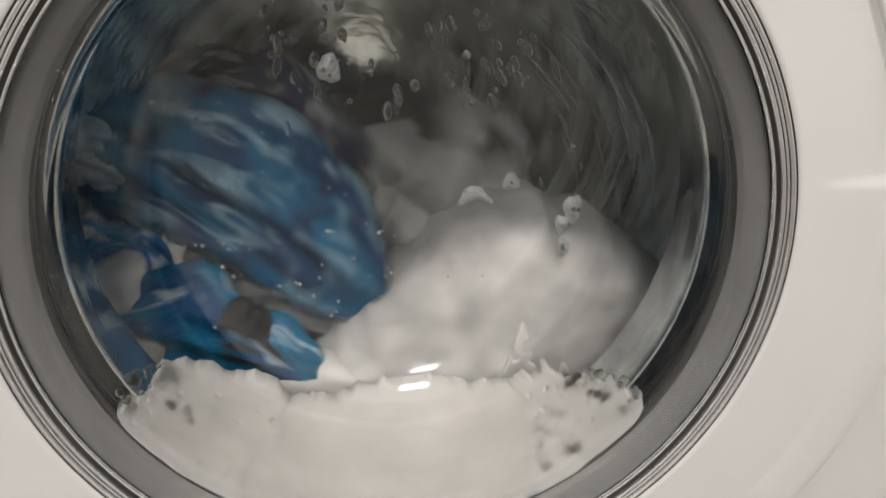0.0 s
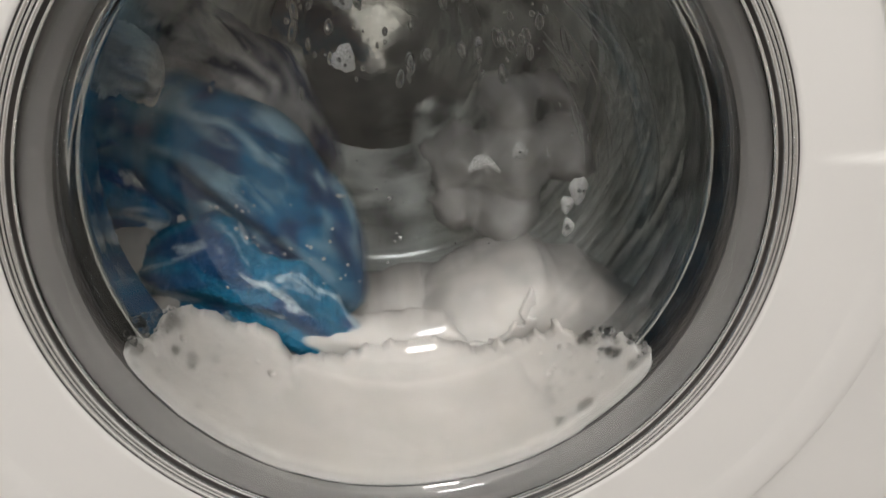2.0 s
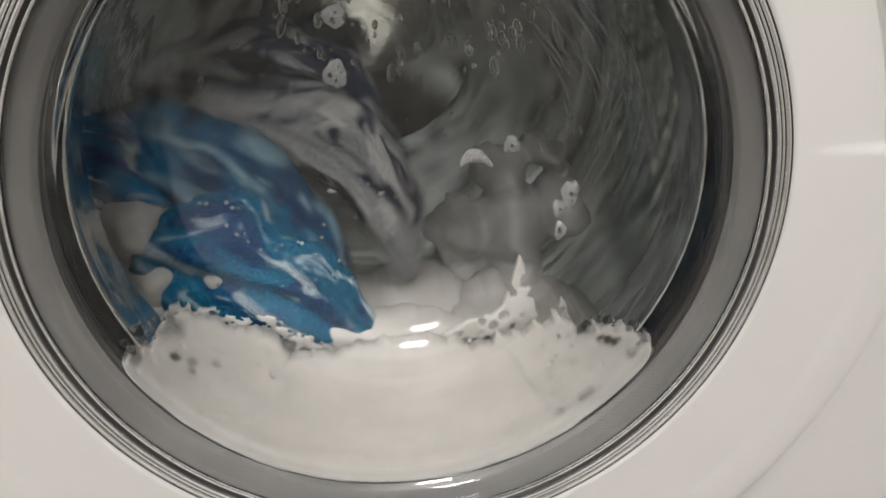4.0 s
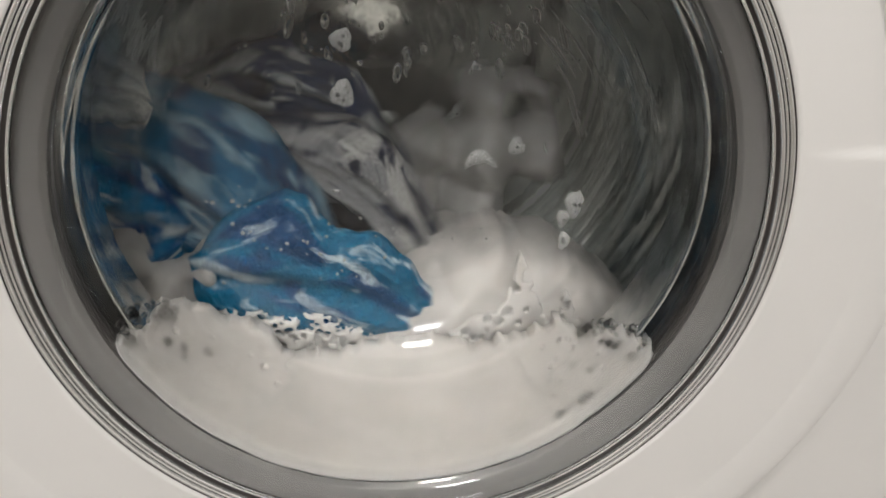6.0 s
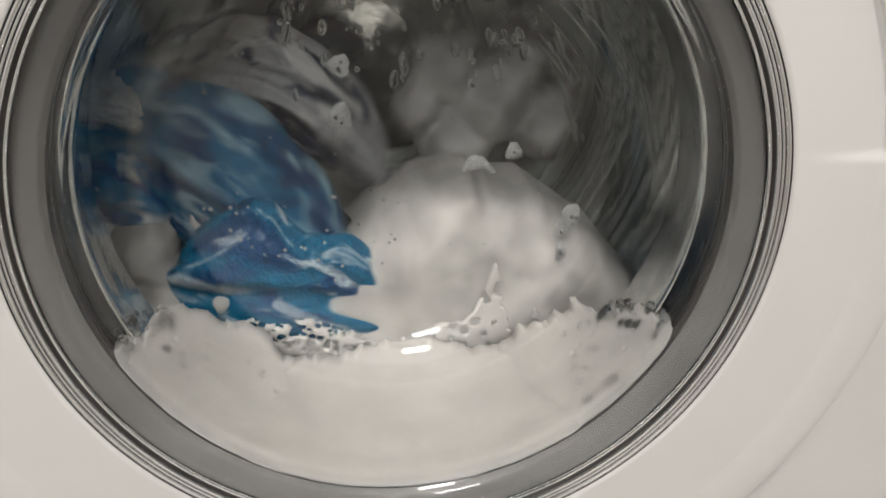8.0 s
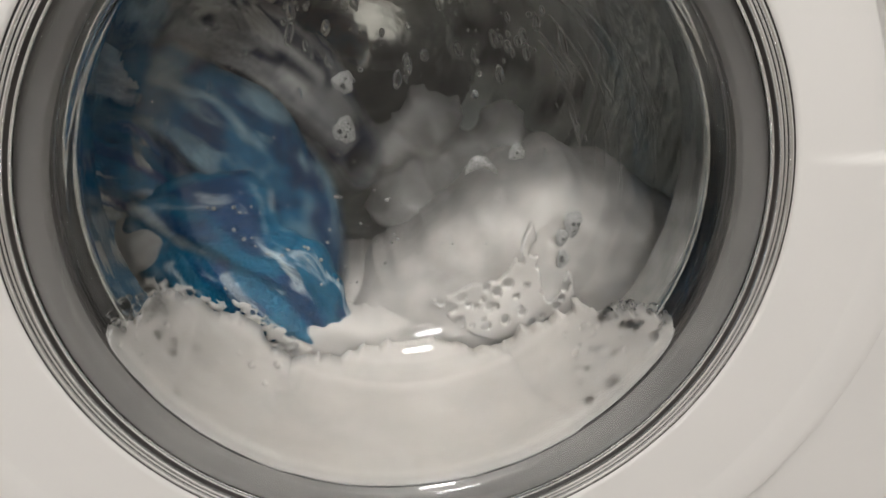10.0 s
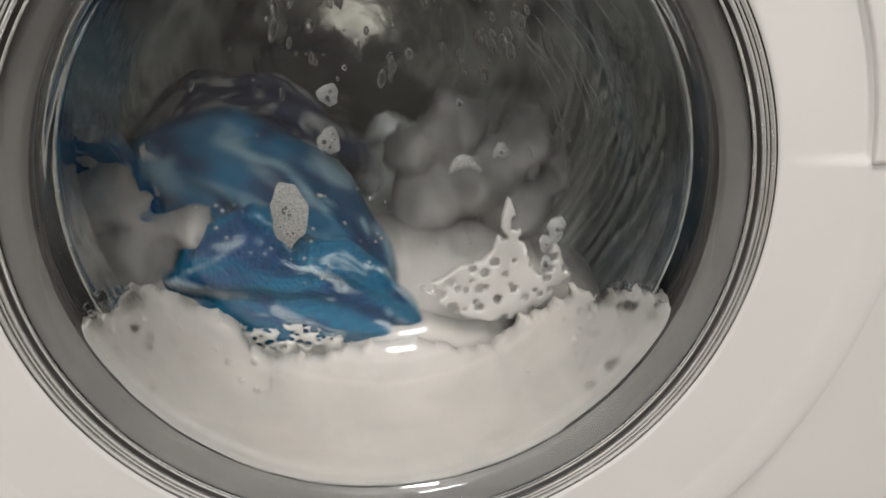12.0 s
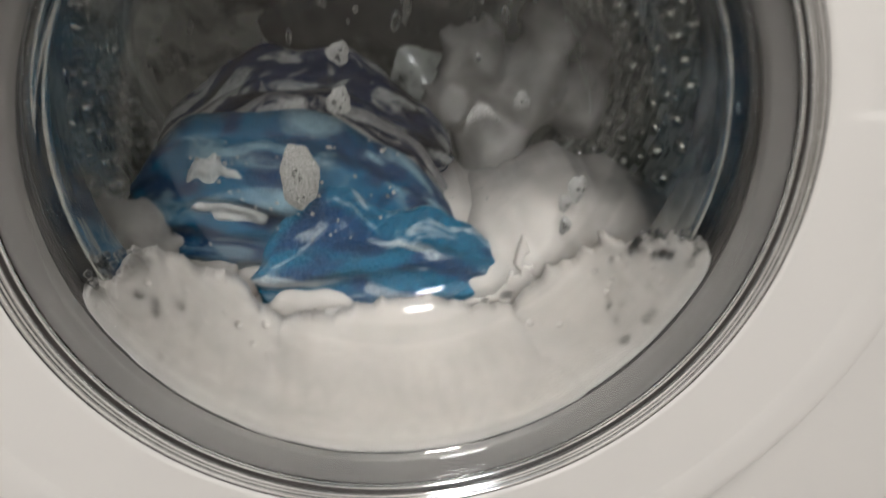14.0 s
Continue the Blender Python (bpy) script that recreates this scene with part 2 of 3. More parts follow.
radial += [(0.2140, -0.0005), (0.222, -0.0006), (0.232, -0.0004), (0.2366, 0.0000), (0.2372, 0.0003), (0.2376, 0.0009), (0.2384, 0.0021), (0.2440, 0.0108), (0.2522, 0.0236), (0.2530, 0.0250), (0.2538, 0.0270), (0.2538, 0.06)]
door = part("door", lathe(radial, 720, shift=grip_hollow), M_WHITE, machine, "round white plastic door ring")
grip = rounded([(0.2139, 0.006), (0.2139, -0.0028), (0.2205, -0.0030), (0.2262, 0.0006), (0.2262, 0.006)], 0.0016)
part("handle", lathe(grip, 80, 5.9, 62, closed=True), M_WHITE, door, "white moulded door grip")
# Dark base added so that the gaps between ribs read as black lines.
part("groove", lathe([(0.1704, 0.0010), (0.1690, 0.0030), (0.1632, 0.0045), (0.1618, 0.0066)], 220), M_GASKET_DARK, door, "groove base under the chrome ribs, black for the gaps' shade")
for r0, y0, w in ((0.1690, 0.0002, 0.0011), (0.1671, 0.0010, 0.0007), (0.1652, 0.0014, 0.0010), (0.1624, 0.0036, 0.0007)):
    rib = [(r0 + w * math.cos(math.pi * k / 10), y0 + 0.0022 - 1.6 * w * math.sin(math.pi * k / 10)) for k in range(11)]
    part("chrome_rib", lathe([(r0 + w, y0 + 0.0045)] + rib + [(r0 - w, y0 + 0.0045)], 240), M_CHROME, door, "polished chrome ring round the glass")

# the glass bowl, 4 mm thick
BOWL = [(0.1668, 0.0062), (0.1520, 0.0100), (0.1455, 0.0180), (0.1385, 0.0480), (0.1290, 0.0800), (0.1130, 0.1010), (0.0880, 0.1095), (0.0500, 0.1112)]


def bowl_curve(out):
    """The bowl's wall from rim to centre, moved out by so many metres."""
    p = rounded(BOWL, 0.012, 5)
    res = []
    for i, (r, y) in enumerate(p):
        a, b = Vector(p[max(0, i - 1)]), Vector(p[min(len(p) - 1, i + 1)])
        d = (b - a).normalized()
        res.append((r + d.y * out, y - d.x * out))
    return res + [(0.0080, 0.1112 + out), (0.0, 0.1112 + out)]


bowl_in, bowl_out = bowl_curve(0.0), bowl_curve(0.004)
bm = lathe(list(reversed(bowl_in)) + bowl_out, 160)
bmesh.ops.remove_doubles(bm, verts=bm.verts[:], dist=1e-6)
bmesh.ops.recalc_face_normals(bm, faces=bm.faces[:])
bowl = part("glass_bowl", bm, M_GLASS, door, "deep clear glass bowl, wet on its back")
bowl.visible_shadow = False

gasket = rounded([(0.1690, 0.0108), (0.1600, 0.0128), (0.1540, 0.0158), (0.1522, 0.0182)], 0.001)
seal = part("gasket", lathe(gasket, 160), M_GASKET, machine, "grey rubber door gasket pressed on the glass")
bellows = rounded([(0.1522, 0.0183), (0.1545, 0.0230), (0.1520, 0.0270), (0.1560, 0.0310), (0.1535, 0.0350), (0.1580, 0.0400), (0.1580, 0.0480)], 0.003)
# Same rubber as the seal; the fold's shade is in its colour.
part("fold", lathe(bellows, 160), M_GASKET_DARK, seal, "wet inner fold of the gasket, darkened for its shade")
lip = rounded([(0.1580, 0.0440), (0.1500, 0.0400), (0.1490, 0.0450), (0.1530, 0.0620), (0.1560, 0.0900), (0.2480, 0.0960)], 0.003)

# the drum turns
drum = rest_at(part("drum", lathe([(0.2490 - 0.0050 * (0.5 + 0.5 * math.sin(k * 1.05)) * (0.6 + 0.4 * math.sin(k * 0.37)), 0.0960 + 0.379 * k / 190) for k in range(191)] + [(0.2440 - 0.019 * (1 - math.cos(radians(9 * k))), 0.4755 + 0.0245 * math.sin(radians(9 * k))) for k in range(1, 11)], 160, centre=(0, 0, 0)), M_STEEL, machine,
               "ribbed stainless steel drum, wet inside"), pose(0, 0, ZC))


def back_mesh():
    """Pressed drum back: a domed hub and three raised arms."""
    bm = bmesh.new()
    nr, na = 34, 144
    rings = []
    for i in range(nr + 1):
        r = 0.001 + 0.226 * i / nr
        ring = []
        for k in range(na):
            a = 2 * math.pi * k / na
            arm = max(0.0, math.cos(3 * a)) ** 3
            y = 0.498 - 0.030 * arm * math.exp(-((r - 0.14) / 0.06) ** 2) + 0.0010 * math.sin(r * 160) * min(1, r / 0.08)
            ring.append(bm.verts.new((r * math.cos(a), y, r * math.sin(a))))
        rings.append(ring)
    for p, q in zip(rings, rings[1:]):
        for k in range(na):
            j = (k + 1) % na
            bm.faces.new((p[k], p[j], q[j], q[k]))
    bm.faces.new(list(reversed(rings[0])))
    bmesh.ops.recalc_face_normals(bm, faces=bm.faces[:])
    return bm


part("drum_back", back_mesh(), M_BACK, drum, "pressed steel back with a domed hub")
hub = [(0.001 + 0.105 * k / 40, 0.495 - 0.014 * math.exp(-((0.001 + 0.105 * k / 40) / 0.075) ** 2)) for k in range(41)]
part("hub", lathe(hub, 96, centre=(0, 0, 0)), M_HUB, drum, "polished domed steel hub")
part("drum_mouth", lathe(lip, 160), M_LIP, machine, "polished steel rim of the drum")


def lifter_mesh():
    bm = bmesh.new()
    rows = []
    for i in range(15):
        u = i / 14
        y = 0.11 + 0.355 * u
        h = 0.05 * math.sin(math.pi * min(1, 0.12 + u * 0.88)) ** 0.4
        rows.append([bm.verts.new((0.247 - h * f, y, w)) for f, w in ((0, -0.032), (0.45, -0.022), (0.85, -0.012), (1, 0), (0.85, 0.012), (0.45, 0.022), (0, 0.032))])
    for p, q in zip(rows, rows[1:]):
        for k in range(6):
            bm.faces.new((p[k], p[k + 1], q[k + 1], q[k]))
    bm.faces.new(rows[0])
    bm.faces.new(list(reversed(rows[-1])))
    bmesh.ops.recalc_face_normals(bm, faces=bm.faces[:])
    return bm


for k in range(3):
    rest_at(part("lifter", lifter_mesh(), M_STEEL, drum), pose(0, 0, 0, 0, 30 + 120 * k, 0))


def holes_mesh(a0, a1):
    """Rows of pressed drain holes in one bay of the drum wall, each a shallow raised rim."""
    bm = bmesh.new()
    for iy in range(16):
        for ia in range(15):
            a = radians(a0 + (a1 - a0) * (ia + 0.5 * (iy % 2)) / 15)
            y = 0.115 + 0.0225 * iy
            c, s = math.cos(a), math.sin(a)
            ring = []
            for rad, dep in ((0.0082, 0.2450), (0.0064, 0.2386), (0.0030, 0.2372)):
                vs = []
                for k in range(8):
                    u = 2 * math.pi * k / 8
                    w = rad * math.cos(u)
                    vs.append(bm.verts.new((dep * c - w * s, y + rad * math.sin(u), dep * s + w * c)))
                ring.append(vs)
            for p, q in zip(ring, ring[1:]):
                for k in range(8):
                    j = (k + 1) % 8
                    bm.faces.new((p[k], p[j], q[j], q[k]))
            bm.faces.new(ring[-1])
    bmesh.ops.recalc_face_normals(bm, faces=bm.faces[:])
    return bm


for k in range(3):
    tagged(part("drain_holes", holes_mesh(-20 + 120 * k, 80 + 120 * k), M_STUD, drum, "rows of small pressed drain holes"), kind="stuff")



def back_holes_mesh(a0):
    """Short rows of pressed drain holes near the rim of the drum's back."""
    bm = bmesh.new()
    for ir in range(3):
        for ia in range(11):
            r, a = 0.178 + 0.016 * ir, radians(a0 + 4.6 * (ia + 0.5 * (ir % 2)))
            cx, cz = r * math.cos(a), r * math.sin(a)
            ring = [[bm.verts.new((cx + w * math.cos(2 * math.pi * k / 8), y, cz + w * math.sin(2 * math.pi * k / 8))) for k in range(8)] for w, y in ((0.0060, 0.4985), (0.0046, 0.4945), (0.0022, 0.4935))]
            for p, q in zip(ring, ring[1:]):
                for k in range(8):
                    bm.faces.new((p[k], p[(k + 1) % 8], q[(k + 1) % 8], q[k]))
            bm.faces.new(ring[-1])
    bmesh.ops.recalc_face_normals(bm, faces=bm.faces[:])
    return bm


for k in range(3):
    tagged(part("drain_holes", back_holes_mesh(-24 + 120 * k), M_STUD, drum, "short rows of pressed drain holes in the drum's back"), kind="stuff")

# ---- the wash ----


def heap_mesh(half_long, half_high, depth, seed, bend=0.02, taper=0.25, folds=2.5, relief=0.20, ragged=0.16, nu=96, nv=48):
    """A wet cloth bunched into a long, drooping roll with folds that run along it."""
    rng = random.Random(seed)
    ph = [rng.uniform(0, 6.28) for _ in range(8)]
    off = Vector((rng.uniform(-9, 9), rng.uniform(-9, 9), rng.uniform(-9, 9)))
    bm = bmesh.new()
    uvl = bm.loops.layers.uv.new("UVMap")
    front, back = [], []
    for i in range(nu + 1):
        u = 2 * i / nu - 1
        end = max(0.0, 1 - abs(u) ** 3.2) ** 0.5
        f_row, b_row = [], []
        for k in range(nv + 1):
            v = 2 * k / nv - 1
            edge = 1 + ragged * (noise.noise(off + Vector((u * 2.2, math.copysign(3, v), 0))) + 0.5 * noise.noise(off + Vector((u * 6, math.copysign(3, v), 4))))
            high = half_high * (0.12 + 0.88 * end) * (1 - taper * u) * edge
            x = half_long * u + 0.10 * half_long * noise.noise(off + Vector((u, v * 1.6, 7)))
            z = v * high - bend * u * u + 0.10 * half_high * math.sin(2.3 * u + ph[0])
            round_ = max(0.0, 1 - v * v) ** 0.5 * (0.15 + 0.85 * end)
            wave = math.sin(folds * math.pi * v + 1.4 * math.sin(1.9 * u + ph[1]) + ph[2]) + 0.5 * math.sin(folds * 2.3 * math.pi * v + 2.0 * math.sin(1.3 * u + ph[3]) + ph[4])
            y = -depth * round_ + depth * relief * round_ * wave + depth * 0.35 * round_ * noise.noise(off + Vector((u * 2.5, v * 2.5, 2)))
            f_row.append(bm.verts.new((x, y, z)))
            b_row.append(bm.verts.new((x * 0.96, depth * 0.9 * round_ + 0.004, z * 0.96)))
        front.append(f_row)
        back.append(b_row)
    for i in range(nu):
        for k in range(nv):
            f = bm.faces.new((front[i][k], front[i + 1][k], front[i + 1][k + 1], front[i][k + 1]))
            for lp, (du, dv) in zip(f.loops, ((0, 0), (1, 0), (1, 1), (0, 1))):
                lp[uvl].uv = ((i + du) / nu * 20 * half_long + ph[5], (k + dv) / nv * 20 * half_high + ph[6])
            bm.faces.new((back[i][k], back[i][k + 1], back[i + 1][k + 1], back[i + 1][k]))
    for i in range(nu):
        bm.faces.new((front[i][0], back[i][0], back[i + 1][0], front[i + 1][0]))
        bm.faces.new((front[i + 1][nv], back[i + 1][nv], back[i][nv], front[i][nv]))
    for k in range(nv):
        bm.faces.new((front[0][k + 1], back[0][k + 1], back[0][k], front[0][k]))
        bm.faces.new((front[nu][k], back[nu][k], back[nu][k + 1], front[nu][k + 1]))
    bmesh.ops.recalc_face_normals(bm, faces=bm.faces[:])
    return bm


def foam_lump(outline, y_back, seed, bulge=0.02, cell=0.0022, holes=(), rough=0.002, ragged=1.0, smooth=2):
    """A mass of suds behind the glass: inside outline(x, z) > 0 its front is flat, its edge rolls back."""
    off = Vector((seed * 3.7, seed * 1.3, 0))
    bm = bmesh.new()
    xs = np.arange(-0.16, 0.1601, cell)
    zs = np.arange(-0.16, 0.1601, cell)
    front, back = {}, {}
    for i, x in enumerate(xs):
        for k, z in enumerate(zs):
            d = outline(x, z)
            if d < -0.02:
                continue
            d += ragged * (0.005 * noise.noise(off + Vector((x * 38, z * 38, 0))) + 0.003 * noise.noise(off + Vector((x * 130, z * 130, 5))))
            if d < 0 or any((x - hx) ** 2 + (z - hz) ** 2 < hr * hr for hx, hz, hr in holes):
                continue
            e = max(0.0, 1 - d / bulge)
            y = bulge * e ** 2.2 + rough * noise.noise(off + Vector((x * 60, z * 60, 9)))
            front[i, k] = bm.verts.new((x, y, z))
            back[i, k] = bm.verts.new((x, max(y + 0.004, y_back), z))
    edges = {}
    for i, k in list(front):
        q = [(i, k), (i + 1, k), (i + 1, k + 1), (i, k + 1)]
        if all(p in front for p in q):
            bm.faces.new([front[p] for p in q])
            bm.faces.new([back[p] for p in reversed(q)])
            for a, b in zip(q, q[1:] + q[:1]):
                if (b, a) in edges:
                    del edges[b, a]
                else:
                    edges[a, b] = 1
    for a, b in edges:
        bm.faces.new((front[b], front[a], back[a], back[b]))
    loose = [v for v in bm.verts if not v.link_faces]
    bmesh.ops.delete(bm, geom=loose, context="VERTS")
    for _ in range(smooth):
        bmesh.ops.smooth_vert(bm, verts=bm.verts[:], factor=0.5, use_axis_x=True, use_axis_y=smooth > 2, use_axis_z=True)
    bmesh.ops.recalc_face_normals(bm, faces=bm.faces[:])
    return bm


def suds_sheet(outline, a0, a1, seed, bubbles=0, reach=0.03, step=0.0009):
    """Suds that follow the outside of the glass bowl from its rim to radius reach, below a ragged top line."""
    rg = random.Random(seed)
    prof = [(0.1517, 0.0136)] + [p for p in bowl_curve(0.0046) if p[1] > 0.0185 and p[0] > reach] + [(reach, 0.1162)]
    pts = []
    for (r0, y0), (r1, y1) in zip(prof, prof[1:]):
        n = max(1, int(math.hypot(r1 - r0, y1 - y0) / step))
        pts += [(r0 + (r1 - r0) * k / n, y0 + (y1 - y0) * k / n) for k in range(n)]
    pts.append(prof[-1])
    na = int(radians(a1 - a0) * 0.14 / step)
    holes = [(radians(rg.uniform(a0, a1)), rg.uniform(0.002, 0.12), rg.choice((0.0005, 0.0006, 0.0008, 0.0010, 0.0014)), rg.random() < 0.10) for _ in range(bubbles)]
    off = Vector((seed * 2.7, seed, 0))
    bm = bmesh.new()
    front, back = {}, {}
    for i in range(na + 1):
        a = radians(a0) + radians(a1 - a0) * i / na
        near = [h for h in holes if abs(h[0] - a) < 0.04]
        c, sn = math.cos(a), math.sin(a)
        for k, (r, y) in enumerate(pts):
            x, z = r * c, r * sn
            d = outline(x, z)
            if d < -0.012:
                continue
            p = Vector((x, y, z))
            d += 0.004 * noise.noise(off + p * 35) + 0.0026 * noise.noise(off + p * 150)
            pit, open_ = 0.0, False
            if d < 0.009:
                for h in near:
                    q = (((h[0] - a) * 0.14) ** 2 + (h[1] - k * step) ** 2) / (h[2] * h[2])
                    if q < 1:
                        pit, open_ = 2.2 * h[2] * (1 - q) ** 0.5, open_ or h[3]
            if d < 0 or open_:
                continue
            e = max(0.0, 1 - d / 0.010)
            y += 0.004 * e ** 2.5 + 0.0006 * (1 + noise.noise(off + p * 90)) + 0.5 * pit
            x, z = x * (1 + pit / r), z * (1 + pit / r)
            front[i, k] = bm.verts.new((x, y, z))
            back[i, k] = bm.verts.new((x * 1.012, y + 0.012, z * 1.012))
    edges = {}
    for i, k in list(front):
        q = [(i, k), (i + 1, k), (i + 1, k + 1), (i, k + 1)]
        if all(p in front for p in q):
            bm.faces.new([front[p] for p in q])
            bm.faces.new([back[p] for p in reversed(q)])
            for a, b in zip(q, q[1:] + q[:1]):
                if (b, a) in edges:
                    del edges[b, a]
                else:
                    edges[a, b] = 1
    for a, b in edges:
        bm.faces.new((front[b], front[a], back[a], back[b]))
    bmesh.ops.delete(bm, geom=[v for v in bm.verts if not v.link_faces], context="VERTS")
    rim = [v for v in bm.verts if math.hypot(v.co.x, v.co.z) < 0.1515]
    for _ in range(2):
        bmesh.ops.smooth_vert(bm, verts=rim, factor=0.5, use_axis_x=True, use_axis_y=True, use_axis_z=True)
    bmesh.ops.recalc_face_normals(bm, faces=bm.faces[:])
    return bm


def peak(x, x0, w, h):
    return h * math.exp(-((x - x0) / w) ** 2)


Y_GLASS = 0.1158
laundry = {}
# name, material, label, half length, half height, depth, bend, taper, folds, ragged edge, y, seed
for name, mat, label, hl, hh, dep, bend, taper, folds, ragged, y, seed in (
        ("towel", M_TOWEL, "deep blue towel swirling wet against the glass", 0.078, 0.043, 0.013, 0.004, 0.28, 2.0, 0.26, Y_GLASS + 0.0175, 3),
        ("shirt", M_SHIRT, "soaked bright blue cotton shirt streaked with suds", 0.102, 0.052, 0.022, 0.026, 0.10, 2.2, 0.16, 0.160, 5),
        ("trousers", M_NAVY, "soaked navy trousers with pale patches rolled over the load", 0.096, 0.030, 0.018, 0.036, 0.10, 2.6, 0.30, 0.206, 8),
        ("pyjama_top", M_LILAC, "pale grey pyjama top, shade of its folds in its colour, soaked", 0.092, 0.028, 0.016, 0.032, 0.10, 2.4, 0.25, 0.184, 14),
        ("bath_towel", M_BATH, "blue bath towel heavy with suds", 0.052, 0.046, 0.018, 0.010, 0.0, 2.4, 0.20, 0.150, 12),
        # Pale cloth put where the bowl's side wall shows a pale reflection.
        ("pale_patch", M_PALE, "pale grey-white cloth standing in for a reflection in the bowl's side", 0.024, 0.024, 0.010, 0.006, 0.1, 2.0, 0.25, 0.150, 17),
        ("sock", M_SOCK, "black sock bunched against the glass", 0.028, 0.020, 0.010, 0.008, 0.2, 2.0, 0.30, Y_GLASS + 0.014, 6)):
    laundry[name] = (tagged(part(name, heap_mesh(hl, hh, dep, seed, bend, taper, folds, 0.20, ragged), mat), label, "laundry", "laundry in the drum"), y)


foam_base = tagged(part("suds_bank", suds_sheet(lambda x, z: -0.118 - z, 205, 335, 1), M_FOAM),
                   "thick cream-white bank of suds filling the drum's bottom", "suds", kind="stuff")
rest_at(foam_base, pose(0, 0.0042, ZC))
wedge_left = tagged(part("suds_bank", suds_sheet(lambda x, z: -0.131 + 0.002 * math.exp(-((x + 0.05) / 0.04) ** 2) - z, 205, 335, 4, 190), M_FOAM),
                    "suds with open bubbles creeping up between glass and gasket", "suds", kind="stuff")
wedge_right = tagged(part("suds_bank", suds_sheet(lambda x, z: -0.131 + 0.002 * math.exp(-((x - 0.05) / 0.04) ** 2) - z, 205, 335, 6, 230), M_FOAM),
                     "suds with open bubbles creeping up between glass and gasket", "suds", kind="stuff")



def bubble_cluster(count, a0, a1, seed):
    """Clear bubbles along the top line of a bank of suds."""
    rg = random.Random(seed)
    bm = bmesh.new()
    for _ in range(count):
        a, r = radians(rg.uniform(a0, a1)), rg.uniform(0.140, 0.149)
        wall = min(bowl_curve(0.0052), key=lambda p: abs(p[0] - r))
        z = min(r * math.sin(a), -0.1285 + rg.uniform(-0.003, 0.004))
        x = math.copysign(math.sqrt(max(0.0, r * r - z * z)), math.cos(a))
        bmesh.ops.create_uvsphere(bm, u_segments=12, v_segments=8, radius=rg.choice((0.0010, 0.0014, 0.0019, 0.0026)), matrix=pose(x, wall[1], z))
    return bm


part("bubbles", bubble_cluster(64, 215, 262, 8), M_BUBBLE, wedge_left, "clear round soap bubbles")
part("bubbles", bubble_cluster(70, 278, 325, 9), M_BUBBLE, wedge_right, "clear round soap bubbles")
raft = tagged(part("suds_raft", foam_lump(lambda x, z: min(z + 0.14, 0.006 * math.sin(26 * x + 1) + 0.003 * math.sin(61 * x) - 0.016 * (x / 0.14) ** 4 - z), 0.10, 3, bulge=0.040, cell=0.002, smooth=5), M_FOAM),
              "rocking layer of cream-white suds on the wash water", "suds", kind="stuff")
skirt = tagged(part("suds_raft", foam_lump(lambda x, z: min(z + 0.05, 0.004 * math.sin(31 * x + 2) + 0.003 * math.sin(77 * x) - 0.03 * (x / 0.12) ** 4 - z), 0.03, 11, bulge=0.014, cell=0.002, smooth=4), M_FOAM),
               "layer of cream-white suds pressed against the bottom of the glass", "suds", kind="stuff")
mound = tagged(part("suds_mound", foam_lump(lambda x, z: min(z + 0.157, peak(x, 0.0, 0.054, 0.050) + peak(x, 0.066, 0.034, 0.020) + peak(x, -0.05, 0.03, 0.006) - 0.056 - 8.0 * max(0.0, abs(x - 0.01) - 0.062) ** 2 - z), 0.10, 5, bulge=0.040, rough=0.0025, ragged=1.5, smooth=5, cell=0.0022), M_HEAP),
               "heap of white suds thrown up by the tumbling load", "suds", kind="stuff")
LOBES = ((0.0, 0.0, 0.036), (-0.032, 0.020, 0.028), (0.036, -0.010, 0.030), (0.014, 0.040, 0.022), (-0.022, -0.034, 0.030), (0.050, 0.030, 0.017), (-0.050, -0.012, 0.020))
cloud = tagged(part("suds_mound", foam_lump(lambda x, z: max(r - math.hypot(x - cx, z - cz) for cx, cz, r in LOBES), 0.06, 7, bulge=0.040, rough=0.006, ragged=2.0, smooth=5, cell=0.0024), M_FOAM_DIM),
               "suds splashing up deep in the drum, greyed for the dimness there", "suds", kind="stuff")
splash = tagged(part("suds_mound", foam_lump(lambda x, z: 0.8 * max(r - math.hypot(x - cz, z - cx) for cx, cz, r in LOBES), 0.03, 19, bulge=0.030, rough=0.003, ragged=2.0, smooth=5, cell=0.0024), M_HEAP),
                "white suds splashing up beside the load", "suds", kind="stuff")
rng = random.Random(21)
lace_holes = []
for _ in range(130):
    hx, hz = rng.uniform(-0.045, 0.045), rng.uniform(-0.05, 0.035)
    lace_holes.append((hx, hz, rng.choice((0.0008, 0.0011, 0.0015, 0.0021)) * (1 + 5 * max(0, hz + 0.03))))
lace = tagged(part("suds_lace", foam_lump(lambda x, z: min(z + 0.05 - 0.03 * (x / 0.05) ** 2, 0.05 - abs(x), peak(x, 0.008, 0.010, 0.052) + peak(x, -0.02, 0.022, 0.018) + peak(x, 0.036, 0.006, 0.022) - 0.022 - z),
              0.003, 9, bulge=0.003, cell=0.0008, holes=lace_holes, rough=0.0005, smooth=3), M_FOAM), "lacy spike of bubbly suds clinging to the glass", "suds", kind="stuff")


rng = random.Random(61)
film_holes = []
for _ in range(300):
    hx, hz = rng.uniform(-0.085, 0.085), rng.uniform(-0.042, -0.006)
    film_holes.append((hx, hz, rng.choice((0.0007, 0.0009, 0.0012, 0.0016, 0.0022)) * (0.5 + 18 * max(0.0, hz + 0.036))))


